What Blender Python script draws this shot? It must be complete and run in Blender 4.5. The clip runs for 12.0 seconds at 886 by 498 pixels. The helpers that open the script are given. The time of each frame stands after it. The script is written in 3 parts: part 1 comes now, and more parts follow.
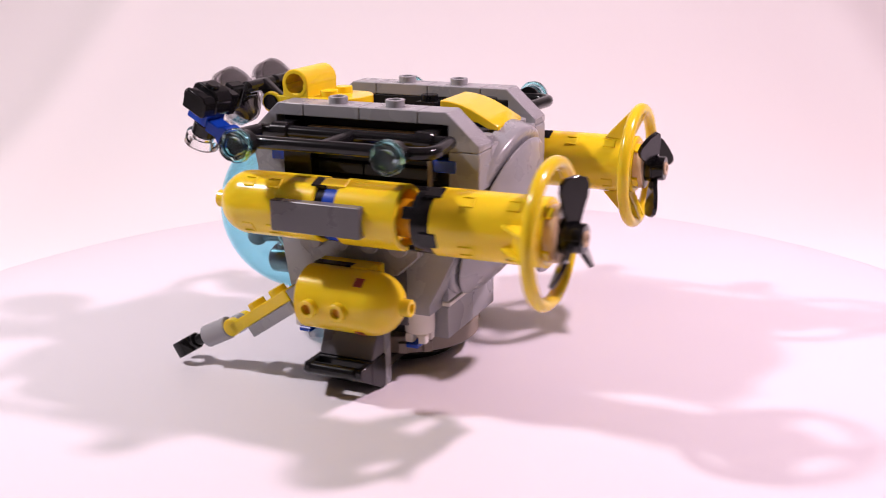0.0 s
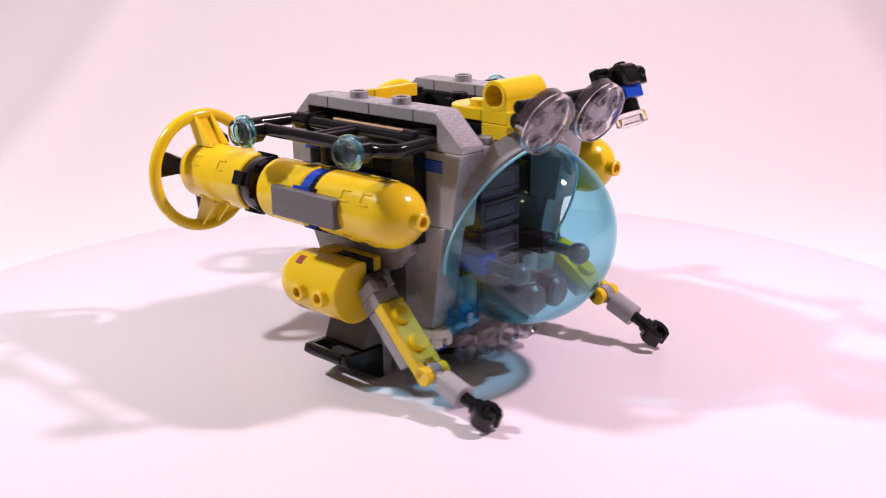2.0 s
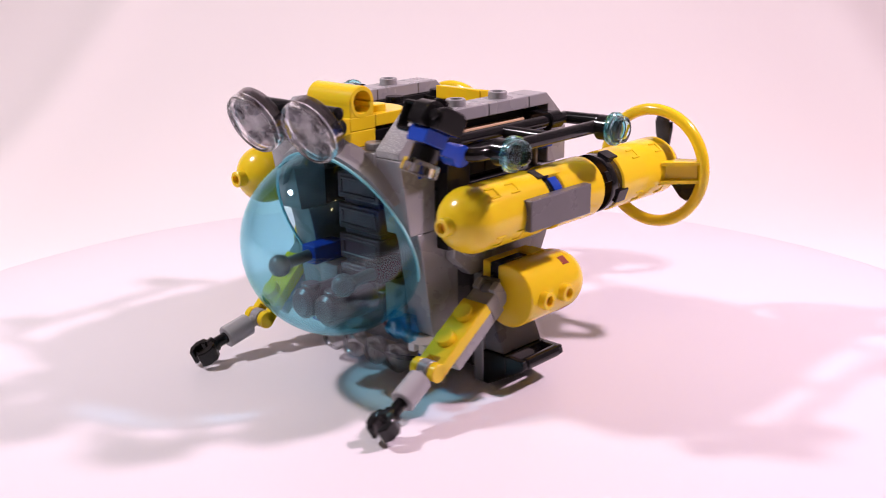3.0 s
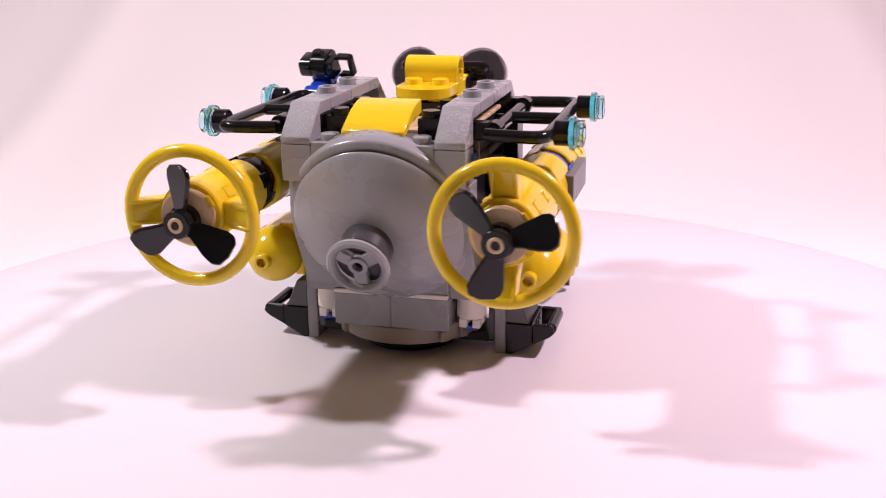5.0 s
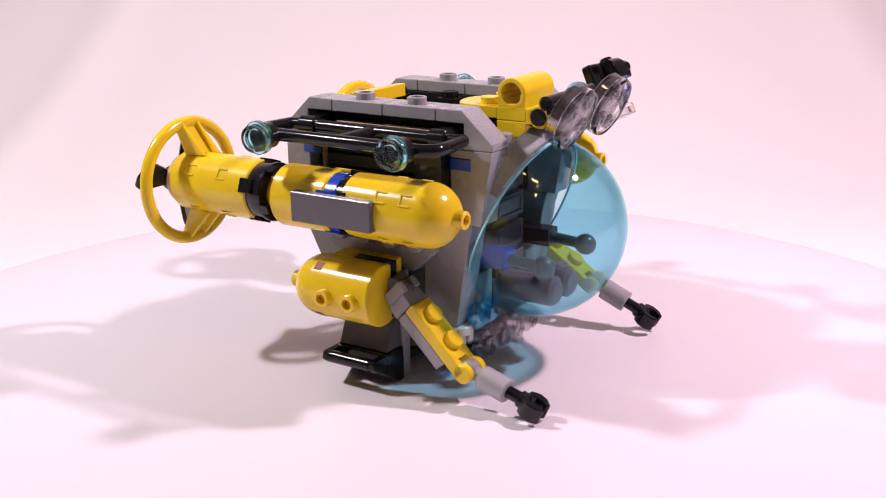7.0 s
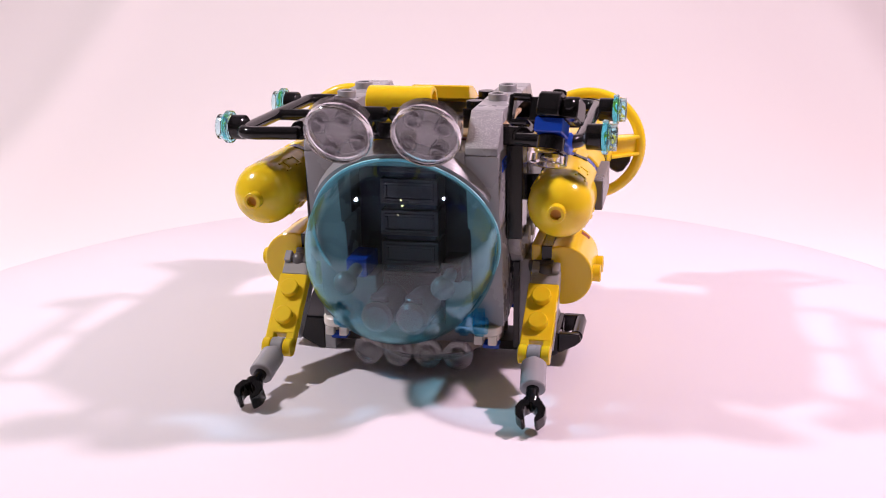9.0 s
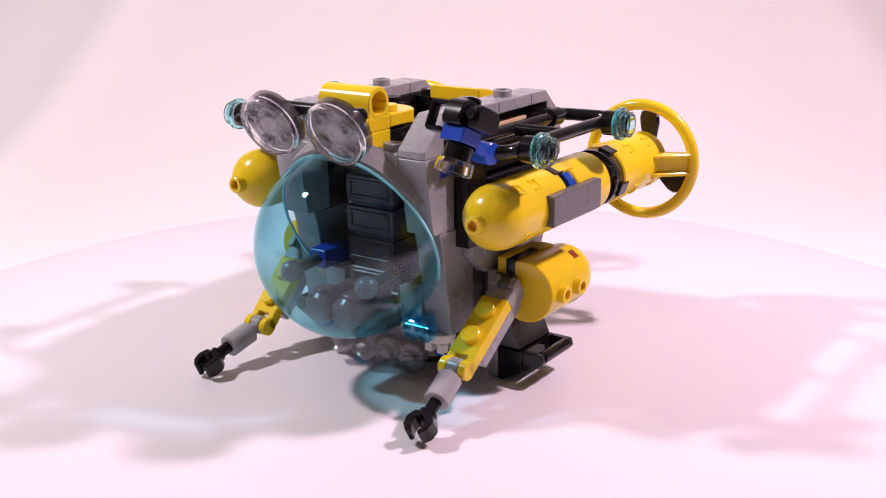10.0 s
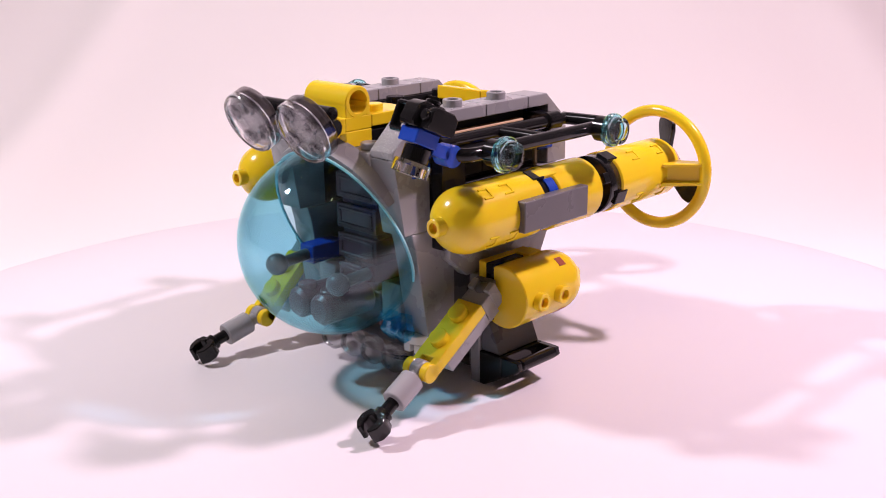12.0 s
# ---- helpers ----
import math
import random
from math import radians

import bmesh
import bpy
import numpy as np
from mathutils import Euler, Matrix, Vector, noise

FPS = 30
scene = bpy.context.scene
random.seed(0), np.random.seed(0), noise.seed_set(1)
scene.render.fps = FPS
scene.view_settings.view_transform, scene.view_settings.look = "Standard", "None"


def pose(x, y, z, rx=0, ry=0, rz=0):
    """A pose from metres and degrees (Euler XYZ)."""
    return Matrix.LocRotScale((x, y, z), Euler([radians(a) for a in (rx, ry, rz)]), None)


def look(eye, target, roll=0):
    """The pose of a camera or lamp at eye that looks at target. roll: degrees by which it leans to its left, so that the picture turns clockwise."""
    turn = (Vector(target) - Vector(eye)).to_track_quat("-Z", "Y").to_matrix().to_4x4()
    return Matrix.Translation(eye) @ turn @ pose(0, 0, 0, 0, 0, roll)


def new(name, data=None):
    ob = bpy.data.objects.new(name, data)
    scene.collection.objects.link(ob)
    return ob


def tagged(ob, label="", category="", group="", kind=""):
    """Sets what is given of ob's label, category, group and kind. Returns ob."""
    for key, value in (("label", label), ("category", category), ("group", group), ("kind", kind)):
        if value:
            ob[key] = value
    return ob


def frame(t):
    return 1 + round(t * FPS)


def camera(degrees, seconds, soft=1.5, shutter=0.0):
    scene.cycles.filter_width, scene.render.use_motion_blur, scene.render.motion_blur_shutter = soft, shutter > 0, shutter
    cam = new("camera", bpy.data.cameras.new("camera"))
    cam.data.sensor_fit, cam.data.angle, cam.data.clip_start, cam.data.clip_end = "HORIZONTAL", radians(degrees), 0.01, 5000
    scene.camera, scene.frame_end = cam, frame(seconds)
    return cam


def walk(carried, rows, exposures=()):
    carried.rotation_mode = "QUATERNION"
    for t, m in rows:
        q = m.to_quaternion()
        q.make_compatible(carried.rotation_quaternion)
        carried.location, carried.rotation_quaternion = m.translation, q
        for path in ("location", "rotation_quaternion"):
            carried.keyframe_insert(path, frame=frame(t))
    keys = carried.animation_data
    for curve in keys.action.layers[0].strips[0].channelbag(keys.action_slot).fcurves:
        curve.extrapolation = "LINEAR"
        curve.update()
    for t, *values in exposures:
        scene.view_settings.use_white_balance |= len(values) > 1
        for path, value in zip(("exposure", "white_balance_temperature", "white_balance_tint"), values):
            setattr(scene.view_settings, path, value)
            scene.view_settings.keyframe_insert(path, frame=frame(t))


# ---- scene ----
YAW = [(0.0, 245.7),
       (0.5, 192.0),
       (1.0, 141.3),
       (1.5, 92.7),
       (2.0, 45.8),
       (2.5, 0.5),
       (3.0, -43.0),
       (3.5, -84.7),
       (4.0, -124.0),
       (4.5, -160.9),
       (5.0, -195.0),
       (5.5, -226.1),
       (6.0, -254.4),
       (6.5, -279.9),
       (7.0, -302.7),
       (7.5, -323.2),
       (8.0, -341.5),
       (8.5, -357.9),
       (9.0, -372.5),
       (9.5, -385.1),
       (10.0, -395.5),
       (10.5, -402.5),
       (11.0, -404.9),
       (11.5, -404.9),
       (12.0, -404.9)]

cam = camera(44.43, 12.0, soft=1.0, shutter=0.25)
STAND = pose(0.0063, -0.2905, 0.1143, 90 - 16.72, 0, 0) @ pose(0, 0, 0, 0, 0, -0.76)
walk(cam, [(0.0, STAND), (12.0, STAND)])

# ---- world and lights ----
world = bpy.data.worlds.new("room")
world.use_nodes = True
scene.world = world
bgn = world.node_tree.nodes["Background"]
bgn.inputs[0].default_value = (0.42, 0.33, 0.28, 1)
bgn.inputs[1].default_value = 0.15
scene.view_settings.exposure = 0.0


def area_lamp(name, eye, target, watts, wide, high, colour):
    data = bpy.data.lights.new(name, "AREA")
    data.shape, data.size, data.size_y, data.energy, data.color = "ELLIPSE", wide, high, watts, colour
    ob = new(name, data)
    ob.matrix_world = look(eye, target)
    return ob


area_lamp("lamp_left", (-0.278, -0.010, 0.340), (0, 0, 0.02), 1.52, 0.029, 0.029, (0.94, 0.845, 0.91))
area_lamp("lamp_right", (0.267, -0.014, 0.340), (0, 0, 0.02), 1.78, 0.029, 0.029, (1.0, 0.735, 0.875))


# ---- materials ----
def plastic(name, colour, rough=0.22, grain=0.0, spread=0.05, soft=0.0, shine=0.5):
    mat = bpy.data.materials.new(name)
    mat.use_nodes = True
    nt = mat.node_tree
    b = nt.nodes["Principled BSDF"]
    co = nt.nodes.new("ShaderNodeTexCoord")
    big = nt.nodes.new("ShaderNodeTexNoise")
    big.inputs["Scale"].default_value = 90
    big.inputs["Detail"].default_value = 4
    fine = nt.nodes.new("ShaderNodeTexNoise")
    fine.inputs["Scale"].default_value = 3600 if grain else 900
    fine.inputs["Detail"].default_value = 3
    info = nt.nodes.new("ShaderNodeObjectInfo")
    for n in (big, fine):
        nt.links.new(co.outputs["Object"], n.inputs["Vector"])
    # colour: small drift from piece to piece and faint cloudiness
    add = nt.nodes.new("ShaderNodeMath")
    add.operation = "ADD"
    nt.links.new(big.outputs["Fac"], add.inputs[0])
    nt.links.new(info.outputs["Random"], add.inputs[1])
    mr = nt.nodes.new("ShaderNodeMapRange")
    mr.inputs["From Min"].default_value, mr.inputs["From Max"].default_value = 0.2, 1.8
    mr.inputs["To Min"].default_value, mr.inputs["To Max"].default_value = 1 - spread, 1 + spread
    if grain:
        # glints of the moulded grain, painted as pale specks in the colour
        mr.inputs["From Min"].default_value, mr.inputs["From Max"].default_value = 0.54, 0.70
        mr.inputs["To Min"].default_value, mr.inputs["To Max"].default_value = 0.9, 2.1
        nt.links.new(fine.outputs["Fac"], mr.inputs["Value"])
    else:
        nt.links.new(add.outputs[0], mr.inputs["Value"])
    hsv = nt.nodes.new("ShaderNodeHueSaturation")
    hsv.inputs["Color"].default_value = (*colour, 1)
    nt.links.new(mr.outputs[0], hsv.inputs["Value"])
    nt.links.new(hsv.outputs[0], b.inputs["Base Color"])
    rr = nt.nodes.new("ShaderNodeMapRange")
    rr.inputs["To Min"].default_value, rr.inputs["To Max"].default_value = rough * 0.75, rough * 1.35
    nt.links.new(big.outputs["Fac"], rr.inputs["Value"])
    nt.links.new(rr.outputs[0], b.inputs["Roughness"])
    bump = nt.nodes.new("ShaderNodeBump")
    bump.inputs["Strength"].default_value = 0.9 if grain else 0.03
    bump.inputs["Distance"].default_value = 0.00025 if grain else 0.0001
    nt.links.new(fine.outputs["Fac"], bump.inputs["Height"])
    nt.links.new(bump.outputs[0], b.inputs["Normal"])
    b.inputs["IOR"].default_value = 1.5
    b.inputs["Specular IOR Level"].default_value = shine
    if soft:
        # light that sinks a little into the bright plastic
        b.inputs["Subsurface Weight"].default_value = soft
        b.inputs["Subsurface Radius"].default_value = (1.0, 0.45, 0.08)
        b.inputs["Subsurface Scale"].default_value = 0.0018
    return mat


def clear(name, colour, gloss=0.055, rough=0.02, sheen=(1, 1, 1), edge=0.28, power=2.8, coat=0.0):
    """Thin clear plastic: tinted see-through with a Fresnel gloss."""
    mat = bpy.data.materials.new(name)
    mat.use_nodes = True
    nt = mat.node_tree
    nt.nodes.clear()
    out = nt.nodes.new("ShaderNodeOutputMaterial")
    tr = nt.nodes.new("ShaderNodeBsdfTransparent")
    tr.inputs[0].default_value = (*colour, 1)
    gl = nt.nodes.new("ShaderNodeBsdfGlossy")
    gl.inputs["Roughness"].default_value = rough
    gl.inputs["Color"].default_value = (*sheen, 1)
    lw = nt.nodes.new("ShaderNodeLayerWeight")
    lw.inputs["Blend"].default_value = 0.5
    pw = nt.nodes.new("ShaderNodeMath")
    pw.operation = "POWER"
    pw.inputs[1].default_value = power
    nt.links.new(lw.outputs["Facing"], pw.inputs[0])
    fr = nt.nodes.new("ShaderNodeMapRange")
    fr.inputs["To Min"].default_value, fr.inputs["To Max"].default_value = gloss, edge
    nt.links.new(pw.outputs[0], fr.inputs["Value"])
    mix = nt.nodes.new("ShaderNodeMixShader")
    nt.links.new(fr.outputs[0], mix.inputs[0])
    nt.links.new(tr.outputs[0], mix.inputs[1])
    nt.links.new(gl.outputs[0], mix.inputs[2])
    if coat:
        cg = nt.nodes.new("ShaderNodeBsdfGlossy")
        cg.inputs["Roughness"].default_value = rough
        top = nt.nodes.new("ShaderNodeMixShader")
        top.inputs[0].default_value = coat
        nt.links.new(mix.outputs[0], top.inputs[1])
        nt.links.new(cg.outputs[0], top.inputs[2])
        mix = top
    nt.links.new(mix.outputs[0], out.inputs[0])
    return mat


def glass(name, colour, rough=0.03):
    mat = bpy.data.materials.new(name)
    mat.use_nodes = True
    b = mat.node_tree.nodes["Principled BSDF"]
    b.inputs["Base Color"].default_value = (*colour, 1)
    b.inputs["Transmission Weight"].default_value = 1.0
    b.inputs["Roughness"].default_value = rough
    b.inputs["IOR"].default_value = 1.45
    return mat


GREY = plastic("light_grey_plastic", (0.29, 0.292, 0.305), 0.26)
GRAIN = plastic("grained_glinting_grey_plastic", (0.31, 0.31, 0.325), 0.45, grain=1)
DARK = plastic("dark_grey_plastic", (0.105, 0.10, 0.11), 0.28)
BLACK = plastic("black_plastic", (0.008, 0.008, 0.009), 0.13, shine=0.36)
DULL_BLACK = plastic("dull_black_plastic", (0.009, 0.009, 0.010), 0.45, shine=0.2)
YELLOW = plastic("yellow_plastic", (0.80, 0.575, 0.018), 0.17, soft=0.15)
# shaded copy of the yellow: shade in hollow fittings put into the colour
YELLOW_SHADED = plastic("shaded_yellow_plastic", (0.72, 0.33, 0.01), 0.25)
BLUE = plastic("blue_plastic", (0.008, 0.055, 0.42), 0.2)
TAN = plastic("tan_plastic", (0.62, 0.44, 0.27), 0.25)
WHITE = plastic("white_plastic", (0.80, 0.76, 0.70), 0.25)
SLOT_SHADE = plastic("dark_red_slot_shade", (0.25, 0.03, 0.008), 0.3)
# dark tan taken near black, with the shade of recesses in its colour
SHADED_TAN = plastic("shaded_tan_plastic", (0.035, 0.030, 0.026), 0.4, shine=0.3)
PALE_GREY = plastic("pale_grey_plastic", (0.36, 0.36, 0.38), 0.13)
MAROON = plastic("dark_maroon_plastic", (0.05, 0.008, 0.014), 0.22)
AQUA = clear("clear_aqua_plastic", (0.725, 0.922, 0.962), 0.0, sheen=(0.44, 0.84, 0.92), edge=0.85, power=3.6, coat=0.045)
AQUA_LENS = glass("pale_aqua_lens_plastic", (0.66, 0.92, 0.97), 0.06)
AQUA_BRIGHT = clear("bright_aqua_plastic", (0.50, 0.83, 0.97), 0.2, 0.1, (0.5, 0.85, 1.0))
AQUA_RIM = glass("aqua_flange_plastic", (0.40, 0.85, 0.90), 0.08)
AQUA_HIGHLIGHT = plastic("pale_aqua_edge_highlight", (0.42, 0.80, 0.88), 0.12)
BROWN = plastic("dark_brown_plastic", (0.130, 0.046, 0.062), 0.35)
DARK_TAN = plastic("dark_tan_plastic_base", (0.26, 0.215, 0.17), 0.3)
# darker copy of the dark grey, standing for shade on the hatch neck
DARK_SHADED = plastic("shaded_dark_grey_plastic", (0.05, 0.048, 0.053), 0.3)
NAVY = plastic("dark_navy_plastic", (0.052, 0.010, 0.046), 0.35)
COCOA = plastic("grey_brown_plastic", (0.16, 0.066, 0.078), 0.3)
LENS = clear("clear_lens_plastic", (0.95, 0.945, 0.95), 0.05, 0.04)
BACKING_GREY = plastic("grey_lens_backing", (0.30, 0.30, 0.32), 0.2)
CLEAR = glass("clear_plastic", (0.93, 0.92, 0.93))
DULL_CLEAR = clear("dull_clear_plastic", (0.74, 0.73, 0.75), 0.10, 0.08, edge=0.4)
SMOKE_GREY = clear("smoky_grey_plastic", (0.62, 0.60, 0.62), 0.26, 0.08)


def cloth(name, colour, rough=0.8, scale=700, corner=None):
    mat = bpy.data.materials.new(name)
    mat.use_nodes = True
    nt = mat.node_tree
    b = nt.nodes["Principled BSDF"]
    co = nt.nodes.new("ShaderNodeTexCoord")
    n1 = nt.nodes.new("ShaderNodeTexNoise")
    n1.inputs["Scale"].default_value = 6
    n2 = nt.nodes.new("ShaderNodeTexNoise")
    n2.inputs["Scale"].default_value = scale
    for n in (n1, n2):
        nt.links.new(co.outputs["Object"], n.inputs["Vector"])
    mr = nt.nodes.new("ShaderNodeMapRange")
    mr.inputs["To Min"].default_value, mr.inputs["To Max"].default_value = 0.97, 1.03
    nt.links.new(n1.outputs["Fac"], mr.inputs["Value"])
    hsv = nt.nodes.new("ShaderNodeHueSaturation")
    hsv.inputs["Color"].default_value = (*colour, 1)
    nt.links.new(mr.outputs[0], hsv.inputs["Value"])
    nt.links.new(hsv.outputs[0], b.inputs["Base Color"])
    b.inputs["Roughness"].default_value = rough
    bump = nt.nodes.new("ShaderNodeBump")
    bump.inputs["Strength"].default_value = 0.05
    bump.inputs["Distance"].default_value = 0.0002
    nt.links.new(n2.outputs["Fac"], bump.inputs["Height"])
    nt.links.new(bump.outputs[0], b.inputs["Normal"])
    return mat


PAPER = cloth("white_table_paper", (0.770, 0.738, 0.778), 0.42)
SHEET = cloth("white_backdrop_cloth", (0.885, 0.850, 0.842), 0.9)
GREYCLOTH = cloth("plain_grey_cloth", (0.33, 0.305, 0.30), 0.9)

# ---- mesh helpers: millimetres in, metres out ----
AXIS = Vector((3.67, -2.85, 0.0))


def finish(bm, mat, name, shift=True, angle=35):
    for v in bm.verts:
        v.co = (v.co + (AXIS if shift else Vector())) * 0.001
    bmesh.ops.recalc_face_normals(bm, faces=bm.faces)
    for f in bm.faces:
        f.smooth = True
    me = bpy.data.meshes.new(name)
    bm.to_mesh(me)
    bm.free()
    me.set_sharp_from_angle(angle=radians(angle))
    me.materials.append(mat)
    return me


def part(name, bm, mat, parent, label="", angle=35):
    ob = new(name, finish(bm, mat, name, angle=angle))
    ob.parent = parent
    return tagged(ob, label)


def box(x0, x1, y0, y1, z0, z1, bev=0.22):
    bm = bmesh.new()
    xs, ys, zs = sorted((x0, x1)), sorted((y0, y1)), sorted((z0, z1))
    vs = [bm.verts.new((x, y, z)) for x in xs for y in ys for z in zs]
    for q in ((0, 1, 3, 2), (4, 6, 7, 5), (0, 4, 5, 1), (2, 3, 7, 6), (0, 2, 6, 4), (1, 5, 7, 3)):
        bm.faces.new([vs[i] for i in q])
    if bev:
        bmesh.ops.bevel(bm, geom=bm.edges[:], offset=bev, segments=1, affect="EDGES")
    return bm


def prism(poly, axis, a0, a1, bev=0.22):
    """A polygon, in the two other axes in order, drawn out along axis from a0 to a1."""
    bm = bmesh.new()
    i = "xyz".index(axis)
    rings = []
    for a in (a0, a1):
        ring = []
        for p in poly:
            c = list(p)
            c.insert(i, a)
            ring.append(bm.verts.new(c))
        rings.append(ring)
    n = len(poly)
    bm.faces.new(rings[0])
    bm.faces.new(rings[1][::-1])
    for k in range(n):
        bm.faces.new((rings[0][k], rings[1][k], rings[1][(k + 1) % n], rings[0][(k + 1) % n]))
    bmesh.ops.recalc_face_normals(bm, faces=bm.faces)
    if bev:
        bmesh.ops.bevel(bm, geom=bm.edges[:], offset=bev, segments=1, affect="EDGES")
    return bm


def lathe(profile, base, way, seg=40, arc=360.0, start=0.0):
    """Turn (radius, along) points round the line from base towards way."""
    bm = bmesh.new()
    way = Vector(way).normalized()
    side = way.orthogonal().normalized()
    if abs(way.z) < 0.9:
        side = (Vector((0, 0, 1)) - way * way.z).normalized()
    other = way.cross(side)
    base = Vector(base)
    full = arc >= 360
    n = seg if full else seg + 1
    rings = []
    for k in range(n):
        a = radians(start + arc * k / seg)
        d = side * math.cos(a) + other * math.sin(a)
        rings.append([bm.verts.new(base + way * h + d * r) for r, h in profile])
    for k in range(seg):
        p, q = rings[k], rings[(k + 1) % n]
        for j in range(len(profile) - 1):
            bm.faces.new((p[j], q[j], q[j + 1], p[j + 1]))
    bmesh.ops.remove_doubles(bm, verts=bm.verts[:], dist=1e-4)
    return bm


def rod(p0, p1, r, seg=24, bev=0.25, r1=None):
    p0, p1 = Vector(p0), Vector(p1)
    h = (p1 - p0).length
    r1 = r if r1 is None else r1
    return lathe([(0, 0), (r - bev, 0), (r, bev), (r1, h - bev), (r1 - bev, h), (0, h)], p0, p1 - p0, seg)


def pipe(p0, p1, r, hole, seg=28, bev=0.2):
    p0, p1 = Vector(p0), Vector(p1)
    h = (p1 - p0).length
    return lathe([(hole, 0), (r - bev, 0), (r, bev), (r, h - bev), (r - bev, h), (hole, h), (hole, 0)], p0, p1 - p0, seg)


def sweep(points, r, closed=False, seg=12, round_=0.0, steps=5):
    """A round bar along points, with corners rounded."""
    pts = [Vector(p) for p in points]
    path = []
    n = len(pts)
    for i, p in enumerate(pts):
        if round_ and (closed or 0 < i < n - 1):
            a, b = pts[i - 1], pts[(i + 1) % n]
            u, w = (a - p).normalized(), (b - p).normalized()
            for s in range(steps + 1):
                f = s / steps
                path.append(p + u * round_ * (1 - f) ** 2 + w * round_ * f ** 2)
        else:
            path.append(p)
    bm = bmesh.new()
    rings = []
    m = len(path)
    ref = None
    for i, p in enumerate(path):
        if closed:
            t = path[(i + 1) % m] - path[i - 1]
        else:
            t = path[min(i + 1, m - 1)] - path[max(i - 1, 0)]
        t.normalize()
        if ref is None:
            ref = t.orthogonal().normalized()
        ref = (ref - t * ref.dot(t)).normalized()
        o = t.cross(ref)
        rings.append([bm.verts.new(p + (ref * math.cos(2 * math.pi * k / seg) + o * math.sin(2 * math.pi * k / seg)) * r) for k in range(seg)])
    for i in range(m if closed else m - 1):
        p, q = rings[i], rings[(i + 1) % m]
        if closed and i == m - 1:
            off = min(range(seg), key=lambda s: (p[0].co - q[s].co).length)
            q = q[off:] + q[:off]
        for k in range(seg):
            bm.faces.new((p[k], p[(k + 1) % seg], q[(k + 1) % seg], q[k]))
    if not closed:
        bm.faces.new(rings[0])
        bm.faces.new(rings[-1][::-1])
    return bm


def moved(bm, mat4):
    bmesh.ops.transform(bm, matrix=mat4, verts=bm.verts[:])
    return bm


def joined(*bms):
    out = bms[0]
    for b in bms[1:]:
        me = bpy.data.meshes.new("tmp")
        b.to_mesh(me)
        b.free()
        out.from_mesh(me)
        bpy.data.meshes.remove(me)
    return out


def frame_at(origin, forward, up):
    """A matrix whose y runs along forward and whose z lies towards up."""
    y = Vector(forward).normalized()
    x = y.cross(Vector(up)).normalized()
    z = x.cross(y)
    r = Matrix((x, y, z)).transposed().to_4x4()
    return Matrix.Translation(origin) @ r


def stud(x, y, z, mat, parent, hollow=False, way=(0, 0, 1)):
    if hollow:
        bm = lathe([(1.6, 0.5), (1.6, 1.75), (2.25, 1.8), (2.45, 1.6), (2.45, -0.1)], (x, y, z), way, 24)
        bm = joined(bm, lathe([(0, 0.5), (1.6, 0.5)], (x, y, z), way, 24))
    else:
        bm = lathe([(0, 1.75), (2.2, 1.75), (2.42, 1.55), (2.42, -0.1)], (x, y, z), way, 24)
    return part("stud", bm, mat, parent)


# ---- the backdrop and its unseen enclosure ----
def setting():
    # backdrop: floor cloth that sweeps up into the rear wall
    prof = [(-900, -14), (-400, -14), (-100, -14), (40, -14), (100, -14)]
    for k in range(0, 41):
        a = radians(90 * k / 40)
        prof.append((150 + 230 * math.sin(a), -14 + 230 * (1 - math.cos(a))))
    prof += [(380, 300), (380, 700)]
    cols = [-700, -500, -400, -340] + [-320 + 4 * i for i in range(161)] + [340, 400, 500, 700]

    def crease(x, y, z):
        # soft folds in the cloth running diagonally at both sides
        d = 0.0
        if y > 110:
            along = z + 14
            u = (-x - 218 + 0.55 * along) / 17
            d += 7.0 * math.exp(-u * u)
            u = (x - 262 + 0.42 * along) / 20
            d += 6.0 * math.exp(-u * u)
            d *= min(1.0, (y - 110) / 80)
        return d

    bm = bmesh.new()
    grid = []
    for y, z in prof:
        lift = min(1.0, max(0.0, (y - 150) / 230))
        grid.append([bm.verts.new((x, y - crease(x, y, z) * lift ** 0.5, z + crease(x, y, z) * (1 - lift))) for x in cols])
    for a, b in zip(grid, grid[1:]):
        for i in range(len(cols) - 1):
            bm.faces.new((a[i], a[i + 1], b[i + 1], b[i]))
    ob = new("backdrop", finish(bm, SHEET, "backdrop", shift=False, angle=60))
    tagged(ob, "seamless white cloth backdrop sweeping up behind the table", "backdrop", kind="structure")
    # unseen grey walls and ceiling, added to hold down the bounce light
    for name, b in (("unseen_wall_left", box(-720, -700, -900, 400, -14, 700, 0)), ("unseen_wall_right", box(700, 720, -900, 400, -14, 700, 0))):
        tagged(new(name, finish(b, GREYCLOTH, name, shift=False)), "unseen grey side wall added to tune the fill light", "wall", kind="structure")
    tagged(new("ceiling", finish(box(-720, 720, -900, 400, 700, 715, 0), GREYCLOTH, "ceiling", shift=False)), "unseen grey ceiling added to tune the fill light", "ceiling", kind="structure")


def roof_light(x, y):
    """Small warm light strip pair under the ceiling."""
    root = new("roof_light", finish(box(x - 22, x + 22, y - 16, y + 16, 696, 700, 1), BLACK, "roof_light", shift=False))
    tagged(root, "small twin warm light strip under the ceiling", "light", "roof lights")
    for k in (-1, 1):
        tube = new("strip", finish(box(x - 18, x + 18, y + k * 9 - 5, y + k * 9 + 5, 694, 696, 0.5), WARM, "strip", shift=False))
        tube.parent = root


WARM = bpy.data.materials.new("warm_light")
WARM.use_nodes = True
